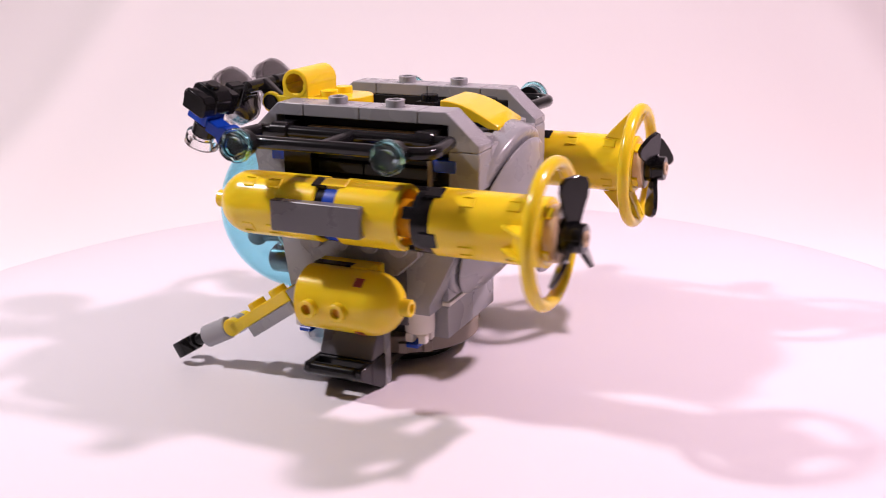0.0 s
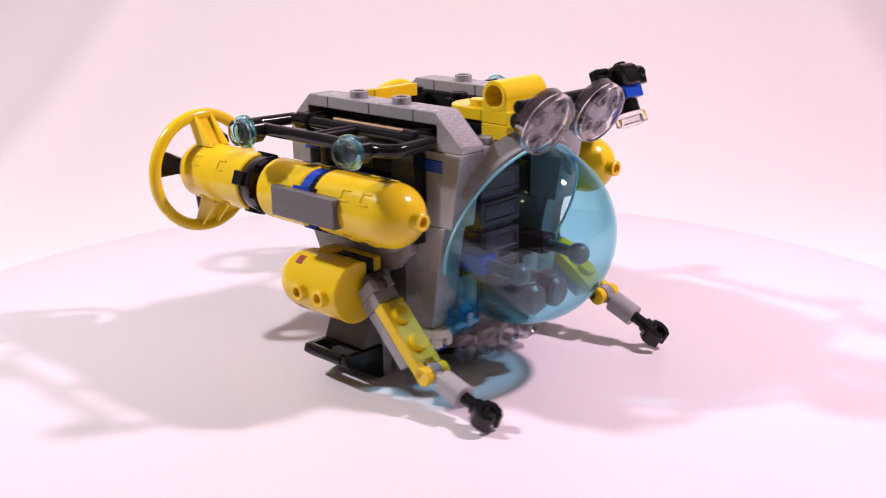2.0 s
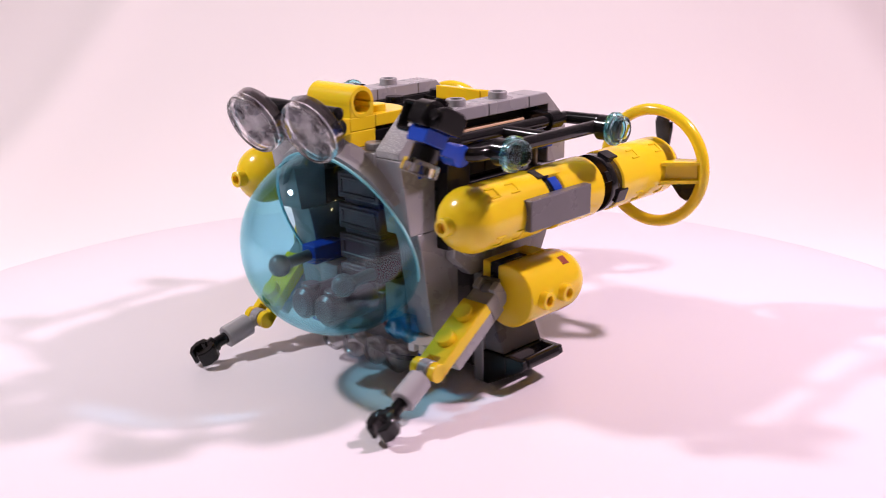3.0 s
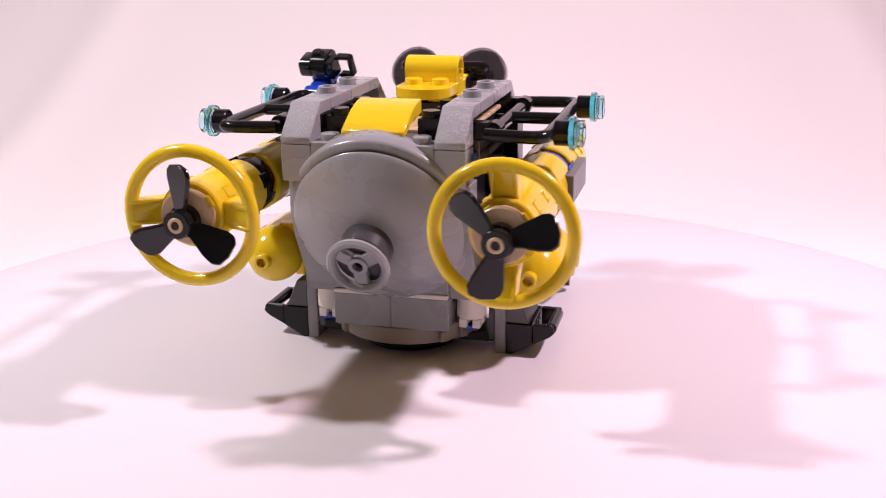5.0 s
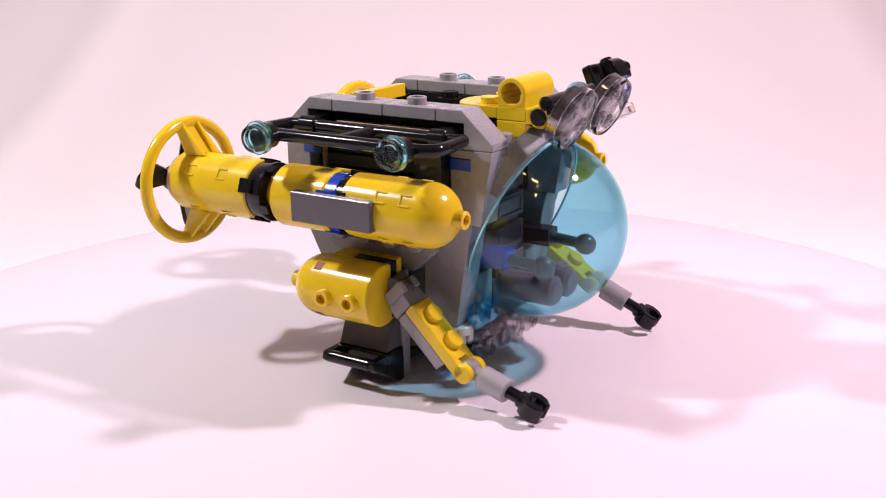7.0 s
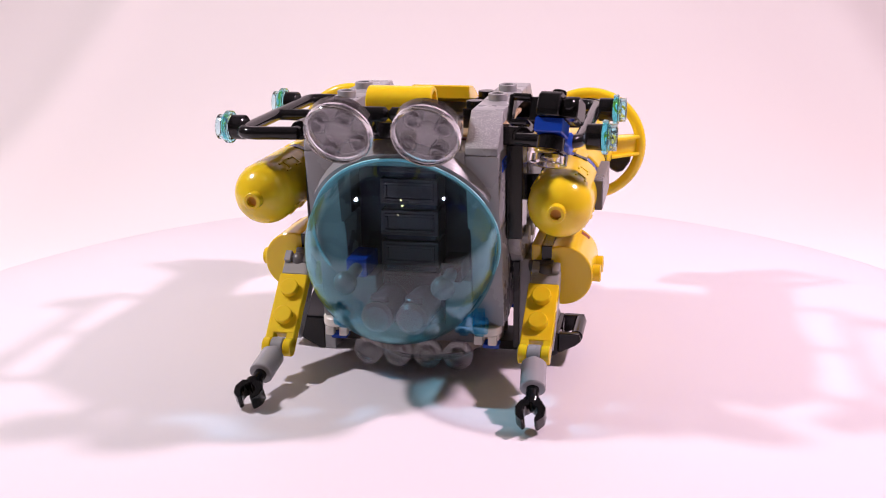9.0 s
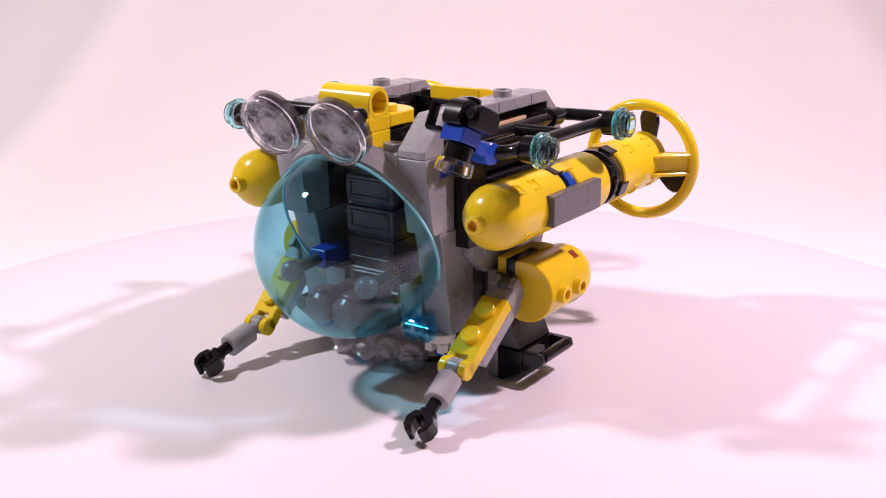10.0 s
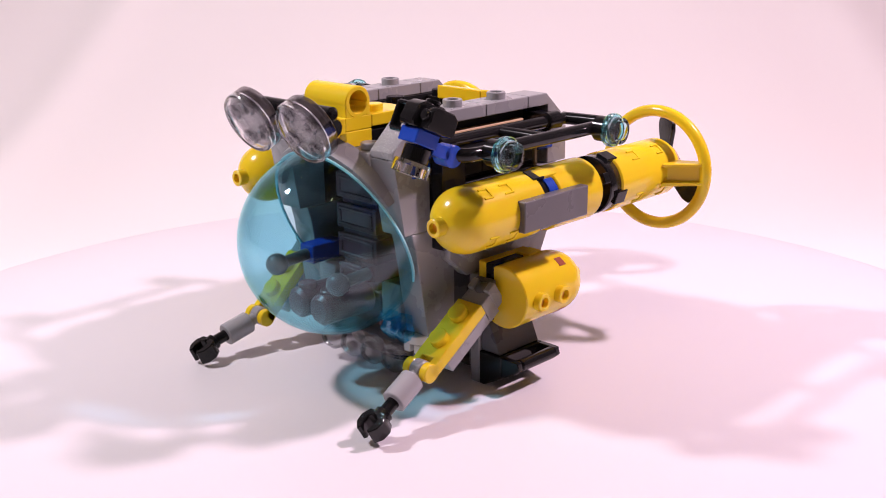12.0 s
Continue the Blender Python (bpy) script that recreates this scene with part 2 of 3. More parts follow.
WARM.node_tree.nodes["Principled BSDF"].inputs["Base Color"].default_value = (0.8, 0.6, 0.3, 1)
WARM.node_tree.nodes["Principled BSDF"].inputs["Emission Color"].default_value = (1.0, 0.72, 0.28, 1)
WARM.node_tree.nodes["Principled BSDF"].inputs["Emission Strength"].default_value = 45.0


def turntable():
    # round white top, flat in the middle and falling a little towards its rim
    prof = [(0, -9.5), (150, -12), (184, -13), (186.5, -11.5), (187, -10), (186, -8), (178, -5.4), (165, -2.8), (150, -1.1), (130, -0.3), (110, 0), (0, 0)]
    root = new("turntable")
    tagged(root, "round white turntable with a smooth paper top", "turntable")
    me = finish(lathe(prof, (0, 0, 0), (0, 0, 1), 128), PAPER, "top", shift=False, angle=60)
    top = new("top", me)
    top.parent = root
    base = new("base", finish(rod((0, 0, -14), (0, 0, -9), 120, 64), GREYCLOTH, "base", shift=False))
    base.parent = root
    return root


setting()
for spot in ((8, -241), (30, -326), (-27, -508)):
    roof_light(*spot)
TABLE = turntable()

# ---- the toy submarine ----
SUB = new("toy_submarine")
tagged(SUB, "yellow and grey toy brick submarine with a round aqua canopy", "toy submarine")


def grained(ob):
    """Rough moulding grain, with painted glints, on the sloping face of a slope brick."""
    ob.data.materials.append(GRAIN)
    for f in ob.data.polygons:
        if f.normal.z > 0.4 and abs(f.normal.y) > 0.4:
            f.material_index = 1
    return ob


def side_frame(s):
    """The grey frame along one flank, s = 1 or -1."""
    a, b = s * 16.1, s * 24
    for f in (1, -1):
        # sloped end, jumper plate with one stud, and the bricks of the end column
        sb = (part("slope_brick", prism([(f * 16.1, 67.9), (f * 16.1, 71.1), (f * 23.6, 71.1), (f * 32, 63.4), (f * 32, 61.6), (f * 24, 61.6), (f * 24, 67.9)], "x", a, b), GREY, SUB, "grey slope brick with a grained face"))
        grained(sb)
        jp = part("jumper_plate", box(a, b, f * 0.05, f * 16, 67.9, 71.1), GREY, SUB)
        stud(s * 20, f * 8, 71.1, GREY, jp, hollow=True)
        if f > 0:
            part("brick", box(a, b, 24.05, 32, 52.1, 61.5), GREY, SUB)
        else:
            bm = prism([(s * 24, 42.6), (s * 24, 61.5), (s * 16.1, 61.5), (s * 16.1, 42.6)], "y", -32, -20.1)
            for v in bm.verts:
                if v.co.y < -25:
                    v.co.y = max(v.co.y, -27.3 - (v.co.z - 39.4) * 0.4366)
            part("slope_brick", bm, GREY, SUB, "grey sloped brick beside the canopy")
        if f > 0:
            part("brick", box(a, b, 20.05, 28, 42.6, 52), GREY, SUB)
        part("plate", box(s * 16.2, s * 24.3, f * 20, f * 26, 56.3, 59.4), BLUE, SUB, "blue plate")
    # lower flank: inverted slopes narrowing to the foot
    part("slope_brick", prism([(-26.4, 42.5), (-25.2, 38.4), (-21.6, 15), (-12, 15), (-12, 42.5)], "x", a, b), GREY, SUB)
    part("slope_brick", prism([(27.6, 42.5), (26.6, 37), (18.4, 21), (18.4, 18.6), (12, 18.6), (12, 42.5)], "x", a, b), GREY, SUB)
    part("brick", box(a, s * 23.6, -11.9, 11.9, 15, 42.5), DARK, SUB)
    # black core behind the rack
    part("brick", box(s * 16.2, s * 20.5, -23.9, 23.9, 52.1, 67.8), DULL_BLACK, SUB, "black brick wall behind the rack")
    part("tile", box(s * 16.3, s * 22.6, -16, 16, 64.2, 65.3), TAN, SUB, "thin tan plate edge")
    part("brick", box(s * 16.3, s * 23.2, -20, 20, 42.6, 52), DULL_BLACK, SUB)
    part("plate", box(s * 20.6, s * 23.2, -19.8, 19.8, 57.4, 60.4), DULL_BLACK, SUB)
    for y0, y1 in ((-19.8, -0.1), (0.1, 19.8)):
        part("plate", box(s * 20.6, s * 22.6, y0, y1, 53.6, 56.6), SHADED_TAN, SUB, "dark tan plate with recess shade in its colour")
    part("bracket_strip", box(s * 23.3, s * 24.4, 18.4, 19.6, 52.5, 61.5), DARK_TAN, SUB)
    # black strip in front and the grey mounting plate with four studs under the pod
    part("panel", box(s * 24.1, s * 28.2, -20, -12, 38, 62), BLACK, SUB)
    plate = part("mounting_plate", prism([(-17, 43), (17, 43), (17, 35), (11, 29.5), (-11, 29.5), (-17, 35)], "x", s * 24.1, s * 27.3), GREY, SUB, "grey plate with clipped corners")
    for y in (-12, -4, 4, 12):
        stud(s * 27.3, y, 37.2, GREY, plate, way=(s, 0, 0))
    # leg panel
    part("leg_panel", box(s * 25.9, s * 29, -8.4, 8, 0, 29.4), GREY, SUB, "grey upright leg panel")
    part("bracket", box(s * 24.1, s * 25.8, -7, 7, 3.5, 28), DARK, SUB)


def foot(s):
    root = part("foot", prism([(s * 29.05, 0), (s * 30.6, 0), (s * 36.5, 3.2), (s * 36.5, 9), (s * 29.05, 9)], "y", -8.4, 8), BLACK, SUB, "black sloped foot with a grab bar")
    for y in (-8.4, 6.2):
        part("cheek", prism([(s * 36.55, 3.3), (s * 41, 5.6), (s * 42.6, 7), (s * 42, 9), (s * 36.55, 9)], "y", y, y + 1.8), BLACK, root)
    part("bar", rod((s * 41.2, -6.5, 7.6), (s * 41.2, 6.1, 7.6), 1.6), BLACK, root)
    part("slope", prism([(s * 29.05, 9.05), (s * 35.5, 9.05), (s * 32, 17), (s * 29.05, 17)], "y", -7.6, 7.6), DARK, root, "dark grey slope")


def pod(s):
    """The long yellow flank pod with its ring and propeller."""
    X, Z = s * 38.0, 48.3
    ax = (0, 1, 0)
    root = part("flank_pod", lathe([(0, 0)] + [(8 * math.sin(radians(a)), 8 - 8 * math.cos(radians(a))) for a in range(6, 91, 6)] + [(8, 28.6), (7.6, 29), (0, 29)], (X, -31, Z), ax, 48), YELLOW, SUB, "yellow cylinder pod with a domed nose")
    part("nose_nub", pipe((X, -33.2, Z), (X, -30.4, Z), 2.2, 1.3), YELLOW, root)
    part("nub_floor", rod((X, -31.9, Z), (X, -30.5, Z), 1.4, bev=0.1), YELLOW_SHADED, root)
    part("joint", lathe([(0, 0), (7.2, 0), (7.2, 2.2), (7.2, 2.3), (0, 2.3)], (X, -2, Z), ax, 40), BLACK, root, "black joint ring")
    part("joint", lathe([(0, 0), (7.5, 0), (7.5, 3.1), (0, 3.1)], (X, 0.4, Z), ax, 40), BLUE, root, "blue joint ring")
    part("barrel", lathe([(0, 0), (7.6, 0), (8, 0.4), (8, 16.0), (7.6, 16.4), (6.8, 16.4), (6.8, 12.0), (0, 12.0)], (X, 3.6, Z), ax, 48), YELLOW, root)
    part("connector", rod((X, 15.7, Z), (X, 29, Z), 4.6), YELLOW_SHADED, root, "inner connector coloured as shaded yellow")
    part("joint", lathe([(0, 0), (7.4, 0), (7.7, 0.3), (7.7, 4.4), (7.5, 4.7), (0, 4.7)], (X, 23.6, Z), ax, 40), BLACK, root)
    for a in (20, 110, 200, 290):
        # clips bridging the joints
        m4 = Matrix.Translation((X, 0, Z)) @ pose(0, 0, 0, 0, a, 0)
        part("clip", moved(box(-1.9, 1.9, -3.6, 0.6, 6.9, 8.18, 0.15), m4), BLACK, root)
        part("clip", moved(box(-1.7, 1.7, -1.2, 5.4, 6.9, 8.2, 0.15), m4), BLUE if a > 180 else YELLOW, root)
        part("clip", moved(box(-1.9, 1.9, 26, 30.2, 6.8, 8.2, 0.15), m4), BLACK, root)
        part("tooth", moved(box(-1.4, 1.4, 21.6, 24.0, 6.4, 7.6, 0.15), m4 @ pose(0, 0, 0, 0, 45, 0)), BLACK, root)
        part("end_tooth", moved(box(-1.5, 1.5, 53.5, 56.5, 6.2, 7.0, 0.12), m4 @ pose(0, 0, 0, 0, 15, 0)), YELLOW, root)
    part("tail_barrel", lathe([(0, 0), (7.6, 0), (8, 0.4), (8, 26.3), (7.6, 26.7), (0, 26.7)], (X, 28.3, Z), ax, 48), YELLOW, root)
    # small locking tabs on the barrels
    for y in (-20.5, -13.5, 37, 48):
        for a in (35, 125, 215, 305):
            m4 = Matrix.Translation((X, y, Z)) @ pose(0, 0, 0, 0, a, 0)
            part("locking_tab", moved(joined(box(-1.6, 1.6, 1.0, 1.55, 7.5, 8.2, 0.08), box(-1.6, -1.1, -1.5, 1.0, 7.5, 8.2, 0.08), box(1.1, 1.6, -1.5, 1.0, 7.5, 8.2, 0.08)), m4), YELLOW, root)
    part("side_tile", box(s * 44.6, s * 47.4, -12.3, 11.7, 44.4, 52.0), DARK, root, "dark grey flat tile")
    part("end_cap", rod((X, 55.0, Z), (X, 57.6, Z), 6.6, 36), TAN, root, "tan round end cap")
    part("strut", box(s * 23.3, s * 31.5, -7, 7, 45, 52), BLACK, root)
    # ring guard
    C = Vector((s * 38.0, 55.0, 48.0))
    ring = part("ring_guard", lathe([(15.9 + 1.65 * math.cos(2 * math.pi * k / 12), 1.65 * math.sin(2 * math.pi * k / 12)) for k in range(13)], C, ax, 64), YELLOW, root, "yellow ring guard round the propeller")
    for k in (0, 1):
        a = (90 if s > 0 else 0) + 180 * k
        m4 = Matrix.Translation((X, 0, Z)) @ pose(0, 0, 0, 0, a, 0)
        part("spoke", moved(prism([(48.4, 7.6), (53.0, 7.2), (56.2, 15.0), (55.6, 16.0), (54.6, 15.4)], "x", -2.6, 2.6), m4), YELLOW, ring)
        for e in (-3.1, 2.1):
            part("spoke_rib", moved(prism([(46.0, 7.8), (53.0, 7.2), (56.8, 15.2), (55.6, 16.6), (53.4, 15.8)], "x", e, e + 1.0), m4), YELLOW, ring)
    # propeller
    P = Vector((X, -2.3, Z - 0.6))
    prop = part("propeller", joined(rod(P + Vector((0, 59.4, 0)), P + Vector((0, 65.2, 0)), 3.4), rod(P + Vector((0, 59.3, 0)), P + Vector((0, 62.0, 0)), 3.9)), BLACK, root, "black three-bladed propeller")
    part("pin", pipe(P + Vector((0, 64.2, 0)), P + Vector((0, 65.6, 0)), 1.9, 1.1), TAN, prop)
    for k in range(3):
        a = (0 if s > 0 else 45) + 120 * k
        outline = [(-1.6, 2), (-2.5, 5), (-4.0, 9), (-4.4, 11.5), (-3.6, 13.2), (-1, 14.0), (2.6, 13.6), (3.9, 12.4), (4.1, 10.5), (2.9, 6), (1.7, 2)]
        blade = prism(outline, "y", -0.6, 0.6, 0.2)
        m4 = Matrix.Translation(P + Vector((0, 62.2, 0))) @ pose(0, 0, 0, 0, a, 0) @ pose(0, 0, 0, 0, 0, -30)
        part("blade", moved(blade, m4), BLACK, prop)


def small_pod(s):
    X, Z = s * 37.2, 25.4
    root = part("float_tank", lathe([(0, -8.7), (7.7, -8.7), (8, -8.4), (8, 9.6)] + [(8 * math.cos(radians(a)), 9.6 + 8 * math.sin(radians(a))) for a in range(6, 91, 7)] + [(0, 17.6)], (X, 0, Z), (0, 1, 0), 48), YELLOW, SUB, "short yellow tank with a domed rear end")
    part("tail_nub", pipe((X, 16.8, Z), (X, 19.8, Z), 2.2, 1.3), YELLOW, root)
    for y in (-4, 4):
        part("nub", pipe((s * 43.6, y, Z - 0.3), (s * 47, y, Z - 0.3), 2.3, 1.35), YELLOW, root)
        part("nub_floor", rod((s * 44, y, Z - 0.3), (s * 45.6, y, Z - 0.3), 1.4, bev=0.1), YELLOW_SHADED, root)
    for a in (35, 145):
        m4 = Matrix.Translation((X, 0, Z)) @ pose(0, 0, 0, 0, s * a, 0)
        # shade inside each slot, painted as a flat dark red patch
        part("slot", moved(box(-1.3, 1.3, 6.8, 9.2, 7.5, 8.04, 0.05), m4), SLOT_SHADE, root, "flat dark red patch for the shade in a slot")
    part("adapter", box(s * 29.1, s * 31.7, -8.5, 8.5, 19, 33.4), YELLOW, root)
    part("strap", box(s * 31.7, s * 34.6, -8.75, 2.5, 18.6, 33.3), BLACK, root, "black strap plate")
    part("top_block", box(s * 31.7, s * 36, 2.6, 8, 31, 33.8), YELLOW, root)


def arm(s, up, low, pin, barrel, tip):
    """Manipulator arm by the places of its two studs, its pin, its barrel's end and its claw."""
    up, low, pin, barrel, tip = [Vector(v) for v in (up, low, pin, barrel, tip)]
    f = (low - up).normalized()
    n = Vector((0, f.z, -f.y))
    if n.z < 0:
        n = -n
    M = frame_at(up, f, n)
    L = (pin - up).dot(f)
    root = part("manipulator_arm", moved(box(-3.9, 3.9, -4.6, L - 3.6, -4.9, -1.75), M), YELLOW, SUB, "yellow and grey jointed arm with a black claw")
    for y in (0.0, 8.0):
        p = M @ Vector((0, y, -1.75))
        stud(p.x, p.y, p.z, YELLOW, root, way=M.to_3x3() @ Vector((0, 0, 1)))
    part("under_plate", moved(box(-3.9, 3.9, -4.4, L - 5, -8.1, -4.95), M), GREY, root, "grey plate")
    for e in (-3.9, 1.7):
        part("finger", moved(joined(rod((e, L, -2.7), (e + 2.2, L, -2.7), 2.4), box(e, e + 2.2, L - 4, L, -4.9, -1.8)), M), YELLOW, root)
    part("knuckle", moved(rod((-1.6, L, -2.7), (1.6, L, -2.7), 2.5), M), GREY, root)
    # shoulder hinge
    part("shoulder", moved(joined(box(-3.6, 3.6, -8.4, -4.7, -8.6, -2.2), box(-3.6, -1.7, -11.4, -8.3, -7.6, -1.2), box(1.7, 3.6, -11.4, -8.3, -7.6, -1.2)), M), GREY, root, "grey shoulder hinge")
    part("shoulder_ball", moved(lathe([(2.2 * math.sin(radians(a)), -2.2 * math.cos(radians(a))) for a in range(0, 181, 15)], (0, -9.6, -3.4), (0, 0, 1), 24), M), DARK, root)
    sp = M @ Vector((0, -11, -3.6))
    part("shoulder_pin", rod((sp.x + s * 1.5, sp.y + 1, sp.z), (sp.x - s * 4.6, sp.y + 3, sp.z), 2.0), DARK, root)
    # forearm
    kp = M @ Vector((0, L, -2.7))
    d = (barrel - kp).normalized()
    part("forearm", rod(barrel - d * 7.8, barrel, 3.1), PALE_GREY, root, "grey round forearm")
    part("forearm_neck", rod(kp, barrel - d * 7.5, 1.7), GREY, root)
    part("wrist", rod(barrel - d * 0.4, barrel + d * 4.2, 1.6), BLACK, root)
    # claw
    e = (tip - barrel).normalized()
    C = frame_at(barrel + d * 3.9, e, (0, 0, 1)) @ Matrix.Scale(0.93, 4)
    claw = part("claw", moved(rod((0, -0.6, 0), (0, 1.8, 0), 2.4), C), BLACK, root, "black gripper claw")
    for g in (1, -1):
        part("jaw", moved(prism([(g * 0.3, 0.6), (g * 2.6, 0.8), (g * 3.9, 3.0), (g * 3.6, 5.4), (g * 1.9, 7.2), (g * 1.1, 6.4), (g * 1.9, 4.4), (g * 1.6, 2.9), (g * 0.3, 2.2)], "z", -2.3, 2.3), C), BLACK, claw)


def rack(s):
    """Black bar rack along the top of one flank, with two lamps."""
    z = 64.6
    root = part("bar_rack", sweep([(s * 27.5, -26, z), (s * 42.6, -28, z), (s * 42.6, 28, z), (s * 27.5, 26, z)], 1.65, round_=5.0), BLACK, SUB, "glossy black bar rack")
    part("inner_bar", sweep([(s * 28.3, -26, z), (s * 28.3, 26, z)], 1.65), BLACK, root)
    part("cross_bar", sweep([(s * 28, 0, z), (s * 42.6, 0, z)], 1.6), BLACK, root)
    for y in (-20, 20):
        part("holder", joined(box(s * 20.5, s * 28, y - 2.2, y + 2.2, z - 2.2, z + 2.2), rod((s * 28.3, y - 2.4, z), (s * 28.3, y + 2.4, z), 2.5)), BLACK, root)
        lamp = part("rack_lamp", rod((s * 43.6, y, z), (s * 47.4, y, z), 3.2), BLACK, root, "black lamp holder")
        part("lens", lathe([(0, 0), (3.2, 0), (3.4, 0.3), (3.4, 1.5), (3.3, 1.7), (3.3, 3.4), (2.9, 3.6), (2.3, 3.6), (2.3, 1.6), (0, 1.6)], (s * 47.4, y, z), (s, 0, 0), 32), AQUA_LENS, lamp, "clear aqua lens")
        part("lens_flange", lathe([(3.5, 0.1), (4.15, 0.1), (4.2, 0.4), (4.2, 1.3), (3.9, 1.6), (3.5, 1.6), (3.5, 0.1)], (s * 47.4, y, z), (s, 0, 0), 32), AQUA_RIM, lamp, "bright aqua flange")


def nose_lamp(s):
    """Large round lamp over the canopy: a clear dish with four moulded rings."""
    n = Vector((0, -0.91, -0.42)).normalized()
    C = Vector((s * 10.2, -46.2, 69.3))
    root = part("round_lamp", lathe([(0, -2.6), (7.7, -2.6), (8, -2.3), (8, 0.2), (7.4, 0.2), (7.4, -1.9), (0, -1.9)], C, n, 56), SMOKE_GREY, SUB, "round lamp with a smoky grey shell and a clear face")
    part("lens_rim", lathe([(7.2, 0.0), (8.0, 0.0), (8.05, 1.2), (7.7, 1.8), (7.2, 1.5), (7.2, 0.0)], C + n * 0.25, n, 56), CLEAR, root, "clear rim")
    # grey disc added behind the lens to brighten its clear face
    part("reflector", lathe([(0, 0), (7.3, 0), (7.3, 0.25), (0, 0.25)], C - n * 1.85, n, 48), BACKING_GREY, root)
    part("lens", lathe([(0, 0), (7.2, 0), (7.2, 0.3), (0, 0.3)], C + n * 1.1, n, 56), LENS, root, "clear flat lens")
    part("lens_centre", lathe([(0, 0), (2.8, 0), (3.0, 0.3), (3.0, 2.2), (2.4, 2.5), (0, 2.1)], C - n * 1.3, n, 36), DULL_CLEAR, root)
    u = Vector((1, 0, 0))
    w = n.cross(u)
    for k in range(4):
        a = radians(28 * s + 90 * k)
        p = C + (u * math.cos(a) + w * math.sin(a)) * 5.1 - n * 1.4
        part("lens_ring", lathe([(1.0, 0), (1.0, 3.0), (1.3, 3.4), (1.8, 3.4), (2.1, 3.0), (2.1, 0), (1.0, 0)], p, n, 24), DULL_CLEAR, root)
        part("ring_core", lathe([(0, 0), (0.95, 0), (0.95, 0.7), (0, 0.9)], p, n, 16), DARK, root)
    part("lamp_clip", joined(rod(C - n * 2.5, C - n * 4.6, 2.4), box(s * 7.4, s * 13.0, -42.6, -40.6, 69.8, 72.6)), BLACK, root)
    # bar behind the lamp and the arm down to the hinge
    part("lamp_bar", rod((s * 0.1, -40.3, 72.4), (s * 13.6, -40.3, 72.4), 1.75, 24, 0.8), BLACK, root)
    part("lamp_arm", prism([(-41.6, 73.6), (-39.4, 74.0), (-34.4, 69.6), (-34.6, 66.4), (-37.4, 66.4)], "x", s * 3.2, s * 6.6), BLACK, root)
    part("arm_pin", rod((s * 3.1, -36.0, 68.0), (s * 8.6, -36.0, 68.0), 2.2), BLACK, root)


def canopy():
    C = Vector((0, -31.5, 37.8))
    n = Vector((0, -0.916, -0.400))
    outer = [(23.95, -3.9)] + [(23.8 * math.cos(radians(a)), 23.8 * math.sin(radians(a))) for a in range(0, 91, 3)]
    inner = [(23.25 * math.cos(radians(a)), 23.25 * math.sin(radians(a))) for a in range(90, -1, -3)] + [(23.3, -3.9)]
    root = part("canopy", lathe(outer[:-1] + [(0, 23.8), (0, 23.25)] + inner[1:] + [outer[0]], C, n, 96), AQUA, SUB, "clear aqua bubble canopy", angle=50)
    R = C - n * 3.95
    # opaque pale ring paints the light caught by the canopy's cut edge
    part("rim", lathe([(23.4, -0.2), (24.12, -0.2), (24.12, 0.2), (23.4, 0.2), (23.4, -0.2)], R, n, 90), AQUA_HIGHLIGHT, root, "pale aqua ring painting the rim's highlight")
    # grey arch behind the upper rim
    part("canopy_arch", lathe([(23.6, -0.6), (24.9, -0.6), (25.6, -6), (21.6, -6), (22.4, -0.6), (23.6, -0.6)], R, n, 60, arc=124, start=-62), GREY, SUB, "grey arch round the canopy", angle=50)
    for s in (1, -1):
        part("hinge_finger", joined(prism([(-28.2, 16.6), (-25, 20.8), (-22.2, 19.8), (-22.2, 13.8), (-25, 13.0)], "x", s * 13.0, s * 15.2), prism([(-28.2, 16.6), (-25, 20.8), (-22.2, 19.8), (-22.2, 13.8), (-25, 13.0)], "x", s * 17.0, s * 19.2), rod((s * 12.0, -24.6, 16.0), (s * 20.2, -24.6, 16.0), 2.2), box(s * 15.2, s * 17.0, -27.8, -24, 15.6, 19.4)), AQUA_BRIGHT, root, "clear aqua hinge finger")


